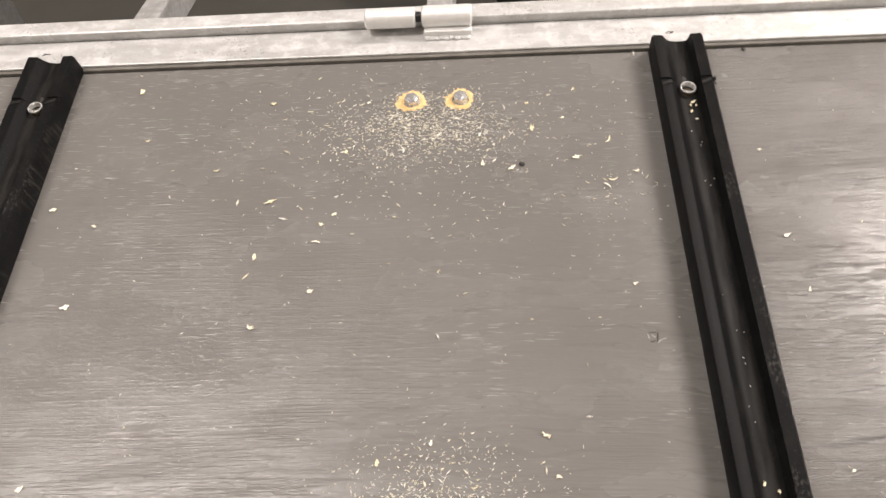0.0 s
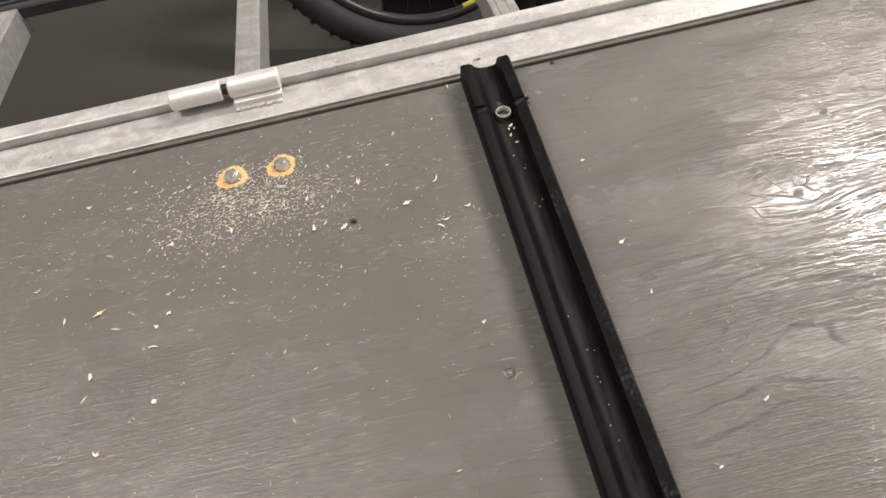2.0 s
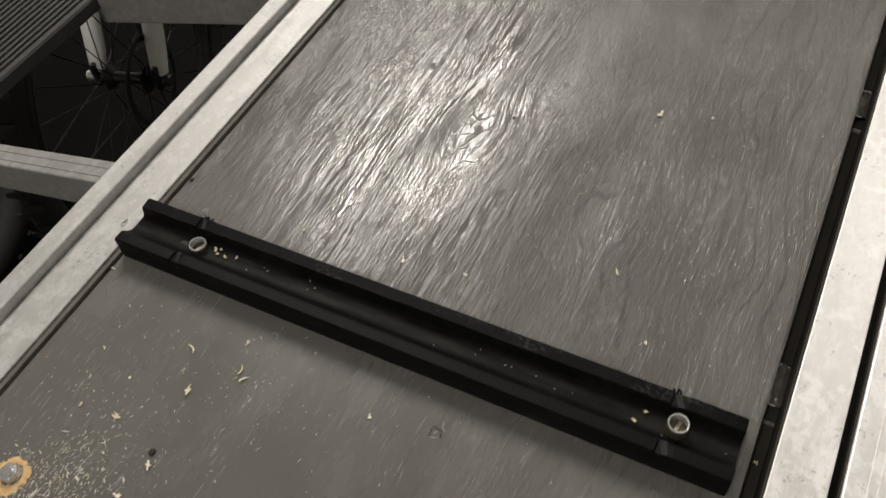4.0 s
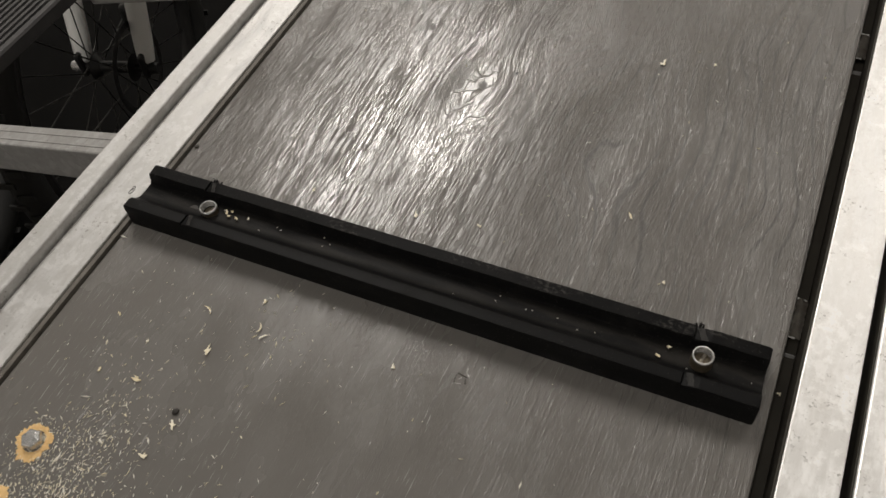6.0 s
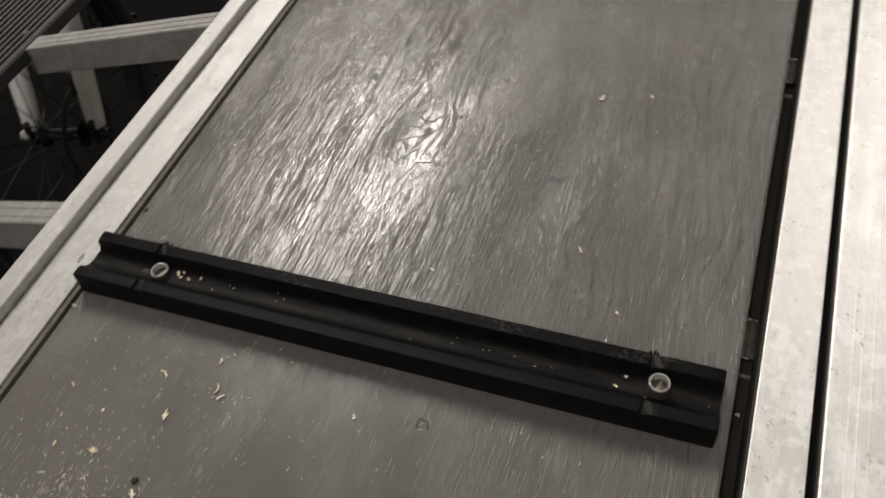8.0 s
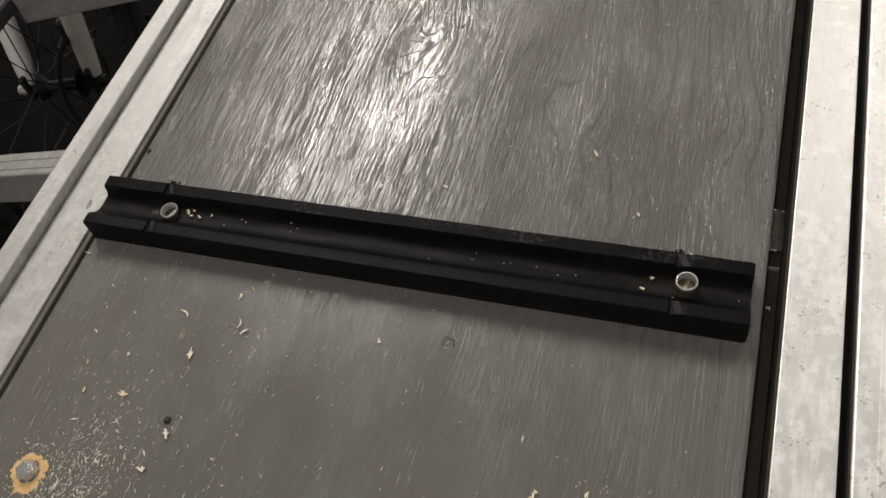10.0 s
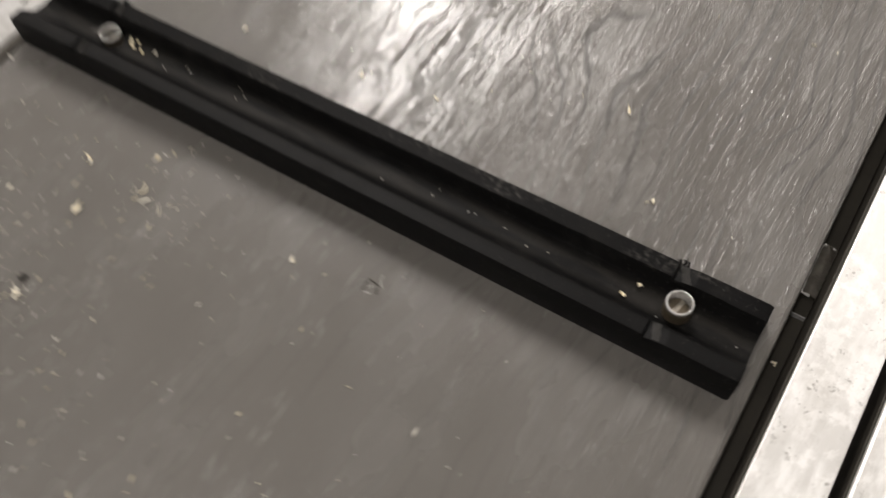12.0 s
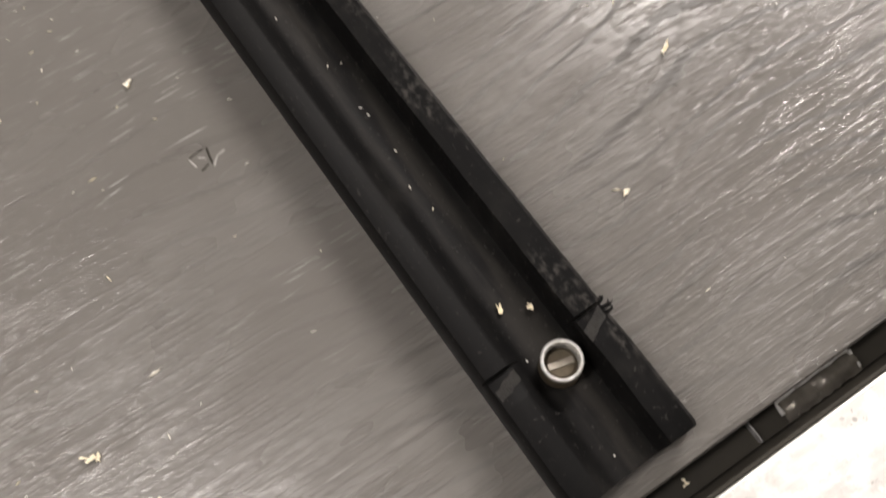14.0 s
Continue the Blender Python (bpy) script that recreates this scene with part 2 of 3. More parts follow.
def aluminium(name, tone=0.62, rough=0.42, metal=0.42):
    n = Nodes(name)
    x, y, z = n.split(n.co)
    mill = n.noise(n.join(n.m("MULTIPLY", x, 14.0), n.m("MULTIPLY", y, 900.0), n.m("MULTIPLY", z, 900.0)), 1.0, 2.0)
    smear = n.ramp(n.noise(n.join(n.m("MULTIPLY", x, 40.0), n.m("MULTIPLY", y, 130.0), n.m("MULTIPLY", z, 130.0)), 1.0, 4.0, 0.65), 0.40, 0.68)
    fine = n.noise(n.co, 330.0, 3.0, 0.65)
    mott = n.ramp(n.noise(n.co, 95.0, 4.0, 0.7), 0.50, 0.62)
    spot = n.m("MULTIPLY", n.ramp(n.noise(n.co, 420.0, 2.0, 0.6), 0.60, 0.66), n.ramp(n.noise(n.co, 38.0, 2.0, 0.6), 0.52, 0.62))
    dirt = n.ramp(n.noise(n.join(n.m("MULTIPLY", x, 16.0), n.m("MULTIPLY", y, 60.0), n.m("MULTIPLY", z, 60.0)), 1.0, 4.0, 0.6), 0.52, 0.8)
    col = n.mix(smear, (tone, tone * 0.985, tone * 0.955), (tone * 1.17, tone * 1.16, tone * 1.14))
    col = n.mix(n.m("MULTIPLY", mott, 0.55), col, (tone * 1.32, tone * 1.31, tone * 1.29))
    col = n.mix(n.m("MULTIPLY", n.ramp(fine, 0.5, 0.75), 0.4), col, (tone * 0.8, tone * 0.78, tone * 0.74))
    col = n.mix(n.m("MULTIPLY", dirt, 0.35), col, (tone * 0.66, tone * 0.62, tone * 0.56))
    col = n.mix(n.m("MULTIPLY", spot, 0.45), col, (0.13, 0.11, 0.085))
    r = n.m("ADD", rough, n.m("MULTIPLY", smear, 0.14))
    return n.done(col, r, n.m("SUBTRACT", metal, n.m("ADD", n.m("MULTIPLY", smear, 0.14), n.m("MULTIPLY", mott, 0.14))), n.m("ADD", mill, n.m("MULTIPLY", fine, 0.5)), 0.22, 0.0004)


def black_rubber():
    n = Nodes("black_rubber")
    x, y, z = n.split(n.co)
    drag = n.noise(n.join(n.m("MULTIPLY", x, 500.0), n.m("MULTIPLY", y, 12.0)), 1.0, 3.0)
    dust = n.ramp(n.noise(n.co, 60.0, 4.0, 0.65), 0.5, 0.8)
    nick = n.ramp(n.noise(n.co, 700.0, 2.0), 0.62, 0.75)
    col = n.mix(drag, (0.0032, 0.0032, 0.0033), (0.0065, 0.0064, 0.0065))
    col = n.mix(n.m("MULTIPLY", dust, 0.40), col, (0.022, 0.021, 0.019))
    lane = n.m("MULTIPLY", n.ramp(n.m("ABSOLUTE", x), 0.0075, 0.0025), n.ramp(n.noise(n.join(n.m("MULTIPLY", x, 160.0), n.m("MULTIPLY", y, 22.0), 6.0), 1.0, 3.0), 0.38, 0.62))
    col = n.mix(n.m("MULTIPLY", lane, 0.46), col, (0.034, 0.031, 0.027))
    scuff_glint = n.m("MULTIPLY", n.m("MULTIPLY", n.ramp(x, 0.008, 0.010), n.ramp(n.noise(n.join(n.m("MULTIPLY", x, 90.0), n.m("MULTIPLY", y, 26.0), 2.0), 1.0, 3.0), 0.5, 0.66)), n.ramp(n.noise(n.join(n.m("MULTIPLY", x, 520.0), n.m("MULTIPLY", y, 330.0), 8.0), 1.0, 3.0), 0.45, 0.7))
    col = n.mix(n.m("MULTIPLY", scuff_glint, 0.55), col, (0.075, 0.070, 0.064))
    col = n.mix(n.m("MULTIPLY", nick, 0.30), col, (0.07, 0.066, 0.06))
    return n.done(col, n.m("ADD", 0.5, n.m("MULTIPLY", dust, 0.2)), 0.0, n.m("ADD", n.m("MULTIPLY", drag, 0.5), n.m("MULTIPLY", nick, 0.6)), 0.35, 0.0004, 0.08)


def plain(name, a, b, scale=60.0, rough=0.5, metal=0.0, strength=0.2, distance=0.0005, spec=0.5, islands=False, objects=False):
    n = Nodes(name)
    f = n.island() if islands else n.noise(n.co, scale, 4.0, 0.6)
    if objects:
        f = n.m("FRACT", n.m("ADD", f, n.random()))
    bump = n.noise(n.co, scale * 6, 3.0)
    return n.done(n.mix(f, a, b), n.m("ADD", rough - 0.08, n.m("MULTIPLY", bump, 0.16)), metal, bump, strength, distance, spec)


def bare_wood():
    n = Nodes("bare_wood")
    f = n.noise(n.co, 300.0, 3.0)
    return n.done(n.mix(f, (0.58, 0.35, 0.13), (0.86, 0.62, 0.32)), 0.8, 0.0, f, 0.6, 0.0006, 0.2)


M_PLY = painted_plywood()
M_ALU = aluminium("worn_aluminium", 0.50, 0.45)
M_ALU_PALE = aluminium("pale_aluminium", 0.85, 0.42, 0.48)
M_ALU_DULL = aluminium("dull_aluminium", 0.33, 0.5)
M_TAB = plain("stained_aluminium", (0.09, 0.072, 0.045), (0.52, 0.49, 0.44), 120.0, 0.24, 0.5, 0.3, 0.0005)
M_ALU_CLEAN = plain("clean_aluminium", (0.66, 0.65, 0.63), (0.86, 0.85, 0.83), 160.0, 0.46, 0.45, 0.4)
M_RUBBER = black_rubber()
M_SCRAPE = plain("scraped_rubber", (0.012, 0.0115, 0.011), (0.07, 0.066, 0.060), 260.0, 0.42, 0.0, 0.5, 0.0006, 0.3)
# grey to white patches paint the broken reflection on the nut rims
M_STEEL = plain("zinc_plated_steel", (0.30, 0.30, 0.29), (1.0, 0.99, 0.97), 420.0, 0.20, 0.6, 0.7, 0.0008)
M_BOLT = plain("bolt_end", (0.06, 0.05, 0.035), (0.16, 0.13, 0.09), 500.0, 0.45, 0.6)
M_HEX = plain("dull_zinc", (0.50, 0.50, 0.50), (0.85, 0.85, 0.84), 500.0, 0.25, 0.8, 0.3)
M_SLOT = plain("tarnished_steel", (0.16, 0.14, 0.11), (0.42, 0.39, 0.34), 400.0, 0.3, 0.8, 0.4)
M_WOOD = bare_wood()
M_CHIP = plain("wood_chip", (0.80, 0.69, 0.45), (0.95, 0.91, 0.80), 400.0, 0.8, 0.0, 0.3, 0.0003, 0.2, objects=True)
M_DUST = plain("sawdust", (0.80, 0.73, 0.54), (0.95, 0.93, 0.88), 400.0, 0.85, 0.0, 0.1, 0.0002, 0.2, islands=True)
M_RESIN = plain("dark_crumb", (0.012, 0.01, 0.008), (0.03, 0.025, 0.02), 500.0, 0.6)
M_DECKING = plain("composite_decking", (0.026, 0.025, 0.026), (0.058, 0.056, 0.055), 60.0, 0.6, 0.0, 0.4)
glow = Nodes("lamp_diffuser")
glow.bsdf.inputs["Emission Color"].default_value = (1.0, 0.935, 0.88, 1)
glow.bsdf.inputs["Emission Strength"].default_value = 2.5
M_GLOW = glow.done((0.85, 0.85, 0.83), 0.4)
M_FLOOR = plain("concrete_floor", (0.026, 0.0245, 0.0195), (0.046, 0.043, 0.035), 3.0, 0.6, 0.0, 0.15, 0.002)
M_WALL = plain("painted_wall", (0.58, 0.56, 0.53), (0.64, 0.62, 0.59), 2.0, 0.8)
M_CEIL = plain("painted_ceiling", (0.34, 0.33, 0.31), (0.40, 0.39, 0.37), 2.0, 0.85)
M_TYRE = plain("tyre_rubber", (0.008, 0.008, 0.008), (0.018, 0.018, 0.017), 80.0, 0.7)
M_FLOOR_BLACK = plain("floor_black", (0.0025, 0.0025, 0.0025), (0.006, 0.0057, 0.0053), 20.0, 0.9, 0.0, 0.2, 0.001, 0.05)
# dark tone of the ledge, also painted shade on rail faces
M_LEDGE_SHADE = plain("dark_paint_and_shade", (0.020, 0.018, 0.014), (0.045, 0.040, 0.031), 60.0, 0.6, 0.0, 0.2, 0.0005, 0.3)
M_GAP = plain("grey_brown_gap", (0.06, 0.054, 0.045), (0.20, 0.185, 0.16), 70.0, 0.7, 0.0, 0.4)
M_BLACK = plain("black_metal", (0.015, 0.015, 0.016), (0.03, 0.03, 0.03), 80.0, 0.4, 0.3)
M_WHITE = plain("white_paint", (0.84, 0.84, 0.82), (0.92, 0.92, 0.90), 30.0, 0.3)
M_SPOKE = plain("spoke_steel", (0.03, 0.03, 0.028), (0.08, 0.08, 0.075), 80.0, 0.3, 1.0)
M_YELLOW = plain("yellow_stripe", (0.34, 0.31, 0.03), (0.45, 0.42, 0.06), 80.0, 0.5)

# paler than the board paint: light caught on the ridges, put into colour
M_RIDGE = plain("lifted_paint_lit", (0.26, 0.25, 0.235), (0.40, 0.39, 0.37), 300.0, 0.18)
M_STICKER = plain("faded_sticker", (0.14, 0.085, 0.07), (0.22, 0.15, 0.13), 80.0, 0.5)

# ---- the room ----
X0, X1, Y0, Y1, ZC = -2.6, 4.4, -2.8, 3.1, 3.24
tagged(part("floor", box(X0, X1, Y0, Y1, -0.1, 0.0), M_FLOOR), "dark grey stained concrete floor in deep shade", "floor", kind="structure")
tagged(part("ceiling", box(X0, X1, Y0, Y1, ZC, ZC + 0.1), M_CEIL), "plain grey painted workshop ceiling", "ceiling", kind="structure")
for wall_name, a in (("wall_west", (X0 - 0.1, X0, Y0, Y1)), ("wall_east", (X1, X1 + 0.1, Y0, Y1)), ("wall_south", (X0 - 0.1, X1 + 0.1, Y0 - 0.1, Y0)), ("wall_north", (X0 - 0.1, X1 + 0.1, Y1, Y1 + 0.1))):
    tagged(part(wall_name, box(*a, 0.0, ZC), M_WALL), "plain grey painted workshop wall", "wall", kind="structure")

# fittings out of view, one for each lamp, the two fill lamps included
for lx, ly, lturn, watts in LAMPS:
    fitting = thing("unseen_light_fitting", pose(lx, ly, ZC, 0, 0, lturn), "white ceiling light fitting added out of view", "light", "ceiling lights")
    part("housing", box(-0.83, 0.83, -0.15, 0.15, -0.017, 0.0, 0.004), M_WHITE, fitting)
    part("diffuser", box(-0.77, 0.77, -0.13, 0.13, -0.026, -0.0172, 0.003), M_GLOW, fitting, "glowing white diffuser")

# ---- hinged panel: painted plywood in an aluminium frame ----
LEFT, RIGHT = -0.80, 0.78
panel = thing("hinged_panel", pose(0, 0, DECK), "grey painted plywood panel in an aluminium frame", "panel")
part("plywood_board", box(LEFT, RIGHT, -0.336, 0.053, -0.015, 0.0, 0.0020), M_PLY, panel, "grey painted plywood with raised grain and knots")
part("back_rail", box(LEFT, RIGHT, 0.0565, 0.0845, -0.021, 0.0040, 0.0008), M_ALU, panel, "worn aluminium rail")
part("gap_strip", box(LEFT, RIGHT, 0.0531, 0.0563, -0.015, 0.0022, 0.0005), M_GAP, panel, "grey-brown strip in the gap beside the board")
# thin dark plate on the rail's inner face: shade of the slot
part("slot_shade", box(LEFT, RIGHT, -0.3453, -0.3440, -0.021, 0.0038, 0.0003), M_LEDGE_SHADE, panel, "dark strip standing in for shade in the slot")
part("front_rail", box(LEFT, RIGHT, -0.3725, -0.3455, -0.021, 0.004, 0.0006), M_ALU_PALE, panel, "worn aluminium rail")
for a, b in ((LEFT - 0.026, LEFT - 0.001), (RIGHT + 0.001, RIGHT + 0.026)):
    part("end_rail", box(a, b, -0.3725, 0.0845, -0.021, 0.004, 0.0012), M_ALU, panel)
for i in range(5):
    cx = -0.6 + 0.3 * i
    part("cross_bearer", box(cx - 0.0125, cx + 0.0125, -0.330, 0.050, -0.041, -0.0155, 0.001), M_ALU_DULL, panel)

part("ledge", box(LEFT, RIGHT, -0.3452, -0.310, -0.0245, -0.0215, 0.0005), M_LEDGE_SHADE, panel, "dark ledge under the slot")


def tab(x):
    """A glossy stained bracket with a ragged bright rim in the slot beside the board."""
    bm = bmesh.new()
    nx, ny = 30, 8
    rows = []
    for a in range(nx + 1):
        row = []
        for b in range(ny + 1):
            u, w = a / nx, b / ny
            px = x - 0.0115 + 0.0265 * u + 0.0005 * noise.noise((u * 9, w * 9, x * 31))
            py = -0.3436 + 0.0070 * w + 0.0004 * noise.noise((u * 14, w * 3, x * 17 + 5))
            swell = 0.0022 * math.sin(math.pi * w) * (0.7 + 0.6 * noise.noise((u * 5.0, w * 1.2, x * 23)))
            row.append(bm.verts.new((px, py, -0.0150 + swell + 0.0005 * noise.noise((u * 22, w * 7, x * 11)))))
        rows.append(row)
    for a, b in zip(rows, rows[1:]):
        for k in range(ny):
            bm.faces.new((a[k], b[k], b[k + 1], a[k + 1]))
    bmesh.ops.solidify(bm, geom=bm.faces[:], thickness=0.002)
    bmesh.ops.recalc_face_normals(bm, faces=bm.faces[:])
    t = smooth(part("tab", bm, M_TAB, panel, "glossy brown stained aluminium tab"), 60)
    for p0, p1 in (((-0.0115, -0.3370), (0.0145, -0.3368)), ((0.0148, -0.3372), (0.0146, -0.3425)), ((-0.0115, -0.3372), (-0.0116, -0.3408))):
        pts, radii = [], []
        for k in range(13):
            q = k / 12
            px, py = p0[0] + (p1[0] - p0[0]) * q, p0[1] + (p1[1] - p0[1]) * q
            pts.append((x + px, py + 0.0004 * noise.noise((px * 500, py * 500, x * 40)), -0.0140))
            radii.append(0.00055 + 0.0004 * noise.noise((px * 420 + 3, py * 420, x * 60)))
        part("bright_edge", tube(pts, radii, 6), M_ALU, t, "bright chipped edge")
    part("joint_line", box(x - 0.0198, x - 0.0193, -0.3436, -0.3366, -0.0215, -0.0185, 0.0001), M_ALU_DULL, t)


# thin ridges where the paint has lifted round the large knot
RIDGES = [
    [(0.180, -0.104), (0.205, -0.098), (0.238, -0.086)], [(0.184, -0.108), (0.218, -0.099)], [(0.162, -0.118), (0.189, -0.117), (0.201, -0.110), (0.250, -0.096)],
    [(0.169, -0.104), (0.170, -0.092)], [(0.162, -0.108), (0.154, -0.094), (0.175, -0.080)], [(0.151, -0.111), (0.133, -0.098), (0.156, -0.085)],
    [(0.139, -0.124), (0.137, -0.113), (0.101, -0.103)],
]
TEAR = [
    [(-0.0465, -0.1835), (-0.0400, -0.1825)], [(-0.0465, -0.1835), (-0.0455, -0.1880)], [(-0.0400, -0.1825), (-0.0412, -0.1900)], [(-0.0412, -0.1898), (-0.0385, -0.1875), (-0.0352, -0.1872)],
    [(-0.0450, -0.1890), (-0.0415, -0.1880)], [(-0.0440, -0.1850), (-0.0415, -0.1865)],
]
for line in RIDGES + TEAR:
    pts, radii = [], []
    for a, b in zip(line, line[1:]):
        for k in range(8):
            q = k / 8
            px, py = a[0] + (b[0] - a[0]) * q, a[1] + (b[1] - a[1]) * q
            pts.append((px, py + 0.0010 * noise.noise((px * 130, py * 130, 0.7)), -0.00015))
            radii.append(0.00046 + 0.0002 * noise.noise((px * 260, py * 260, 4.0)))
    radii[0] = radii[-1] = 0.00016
    smooth(part("paint_ridge", tube(pts, radii, 6), M_RIDGE if line in RIDGES or TEAR.index(line) % 2 else M_LEDGE_SHADE, panel, "thin raised ridge of grey paint"), 70)

for tx in (-0.45, -0.19, 0.064, 0.30):
    tab(tx)


def bolt(x, y, turn):
    """A hex bolt head sunk in a ring of bare wood."""
    b = thing("hex_bolt", pose(x, y, DECK, 0, 0, turn), "zinc plated hex bolt sunk in a ring of bare wood", "bolt", "bolts in the plywood")
    r = turned([(0.0, 0.0050), (0.0046, 0.0050), (0.0052, 0.0046), (0.0057, 0.0038), (0.0057, 0.0)], 6)
    part("head", r, M_HEX, b)
    part("thread_end", turned([(0.0, 0.0056), (0.0026, 0.0056), (0.0031, 0.0052), (0.0031, 0.0040)], 16), M_HEX, b)
    bm = bmesh.new()
    n, rows = 72, []
    for k, (rad, h) in enumerate(((0.0062, 0.0004), (0.0080, 0.0007), (0.0102, 0.0003))):
        row = []
        for i in range(n):
            a = 2 * math.pi * i / n
            wob = 1.0 + (0.30 * noise.noise((1.3 * math.cos(a) + turn, 1.3 * math.sin(a), x * 90)) + 0.26 * noise.noise((7 * math.cos(a) + turn, 7 * math.sin(a), x * 70)) if k == 2 else 0.0)
            row.append(bm.verts.new((rad * wob * math.cos(a), rad * wob * math.sin(a), h + 0.0003 * noise.noise((9 * math.cos(a), 9 * math.sin(a), k + turn)))))
        rows.append(row)
    for a, c in zip(rows, rows[1:]):
        for i in range(n):
            bm.faces.new((a[i], c[i], c[(i + 1) % n], a[(i + 1) % n]))
    bmesh.ops.recalc_face_normals(bm, faces=bm.faces[:])
    part("wood_ring", bm, M_WOOD, b, "ragged ring of bare orange wood")


bolt(-0.196, 0.010, 12)
bolt(-0.160, 0.0105, 40)


# ---- black runners bolted across the board ----
def runner(m, label):
    ob = thing("black_runner", m, label, "runner", "black runners across the board")
    bm = bmesh.new()
    stations = []
    y0, y1 = -0.331, 0.050
    cuts = (0.004, -0.296)
    depth = {0.004: 0.0012, -0.296: 0.0020}
    ys = [y0, y0 + 0.0015] + [y0 + 0.0015 + (y1 - y0 - 0.003) * k / 40 for k in range(1, 40)] + [y1 - 0.0015, y1]
    for c in cuts:
        ys += [c - 0.0062, c - 0.0060, c + 0.0028, c + 0.0030]
    for y in sorted(ys):
        deep = 0.0
        for c in cuts:
            if c - 0.0061 < y < c + 0.0029:
                deep = depth[c] * (y - c + 0.0061) / 0.009
        end = 0.0008 if y in (y0, y1) else 0.0
        j = 0.00025 * noise.noise((y * 60, m.translation.x * 7, 0.3)) + 0.00012 * noise.noise((y * 310, m.translation.x * 9, 1.3))
        top = 0.0170 - deep - end + j
        lip = top - 0.0003
        prof = [(-0.0198, 0.0), (-0.0200, 0.0030), (-0.0194 - j * 0.6, 0.0152 - deep * 0.9), (-0.0184, top), (-0.0122 - j, lip), (-0.0108, top - 0.0012 + deep * 0.35), (-0.0082, 0.0118), (-0.0052, 0.0096), (0.0, 0.0087),
                (0.0066, 0.0092), (0.0078, 0.0108), (0.0086, top - 0.0014 + deep * 0.35), (0.0093 + j, lip), (0.0164, top), (0.0178 + j * 0.6, 0.0146 - deep * 0.9), (0.0190, 0.0030), (0.0190, 0.0)]
        prof = [(px * (1 - end * 35) if abs(px) > 0.012 else px, pz) for px, pz in prof]
        stations.append([bm.verts.new((px, y, pz)) for px, pz in prof])
    for a, b in zip(stations, stations[1:]):
        for i in range(len(a)):
            k = (i + 1) % len(a)
            bm.faces.new((a[i], b[i], b[k], a[k]))
    bm.faces.new(stations[0])
    bm.faces.new(stations[-1][::-1])
    bmesh.ops.recalc_face_normals(bm, faces=bm.faces[:])
    smooth(part("channel", bm, M_RUBBER, ob, "black grooved rubber channel"), 34)
    for ny, nz in ((0.0, -0.0045), (-0.300, 0.0)):
        nut = part("nut", moved(turned([(0.0043, 0.0095), (0.0044, 0.0174), (0.0046, 0.0180), (0.0052, 0.0180), (0.0055, 0.0176), (0.0055, 0.0170)], 36), pose(0, ny, nz)), M_STEEL, ob, "bright zinc plated round nut")
        smooth(nut, 50)
        # lower side of the same nut, its shade put into a dark colour
        smooth(part("shaded_side", moved(turned([(0.0054, 0.0171), (0.0053, 0.0136), (0.0056, 0.0132), (0.0056, 0.0040)], 36), pose(0, ny, nz)), M_BOLT, nut, "side of the nut, coloured dark for shade"), 50)
        part("bolt_end", moved(turned([(0.0, 0.0135), (0.0034, 0.0135), (0.0043, 0.0128), (0.0043, 0.0085)], 24), pose(0, ny, nz)), M_BOLT, nut)
        part("slot", moved(box(-0.0036, 0.0036, -0.0009, 0.0009, 0.0130, 0.0139, 0.0003), pose(0, ny, nz, 0, 0, -15)), M_SLOT, nut)
    part("spare_hole", moved(turned([(0.0, 0.0001), (0.0026, 0.0001), (0.0029, 0.0)], 20), pose(-0.0015, 0.0115, 0.00885)), M_RESIN, ob, "small dark hole in the channel floor")
    # scraped facets where flanges are nicked beside each bolt; paler grey paints their sheen
    for c, reach in zip(cuts, (0.8, 1.0)):
        for side, x0, x1, skew in ((-1, 0.0108, 0.0180, 0.0022), (1, 0.0092, 0.0163, 0.0034)):
            bm = bmesh.new()
            rows = []
            for k in range(7):
                q = k / 6
                px = side * (x0 + (x1 - x0) * q)
                mid = c - 0.0012 + skew * (q - 0.5) * side
                wide = 0.0017 * reach * (1 + 0.35 * noise.noise((k * 0.9, side * 3.0, c * 40)))
                row = []
                for f in (-1, 1):
                    py = mid + f * wide
                    row.append(bm.verts.new((px, py, 0.01712 - depth[c] * (py - c + 0.0061) / 0.009)))
                rows.append(row)
            for a, b in zip(rows, rows[1:]):
                bm.faces.new((a[0], b[0], b[1], a[1]))
            bmesh.ops.solidify(bm, geom=bm.faces[:], thickness=0.0003)
            bmesh.ops.recalc_face_normals(bm, faces=bm.faces[:])
            part("scrape", bm, M_SCRAPE, ob, "scraped nick in the flange, its sheen painted grey")
    pts = []
    for k in range(14):
        a = k * 0.75
        pts.append((-0.006 + 0.0026 * math.sin(a), 0.0505 + 0.0022 * math.cos(a) + 0.00035 * k, 0.0156 + 0.0022 * math.sin(a * 0.7)))
    part("burr", tube(pts, 0.00022, 5), M_SCRAPE, ob, "thin curled plastic burr")
    # ragged shreds torn from the flange edge
    for k in range(14):
        c = cuts[k % 2]
        rr = random.Random(k + 5)
        a, y = rr.uniform(-0.9, 1.0), c + rr.uniform(-0.004, 0.004)
        size = rr.uniform(0.0012, 0.0034)
        p = [(0.0166, y, 0.0145), (0.0178 + 0.5 * size * math.cos(a), y + 0.5 * size * math.sin(a), 0.0150), (0.0178 + size * math.cos(a + 0.5), y + size * math.sin(a + 0.5), 0.0138 + rr.uniform(-0.001, 0.002))]
        part("shred", tube(p, [0.0007, 0.0004, 0.00008], 5), M_RUBBER, ob)
    return ob


TURN_R = 0.95
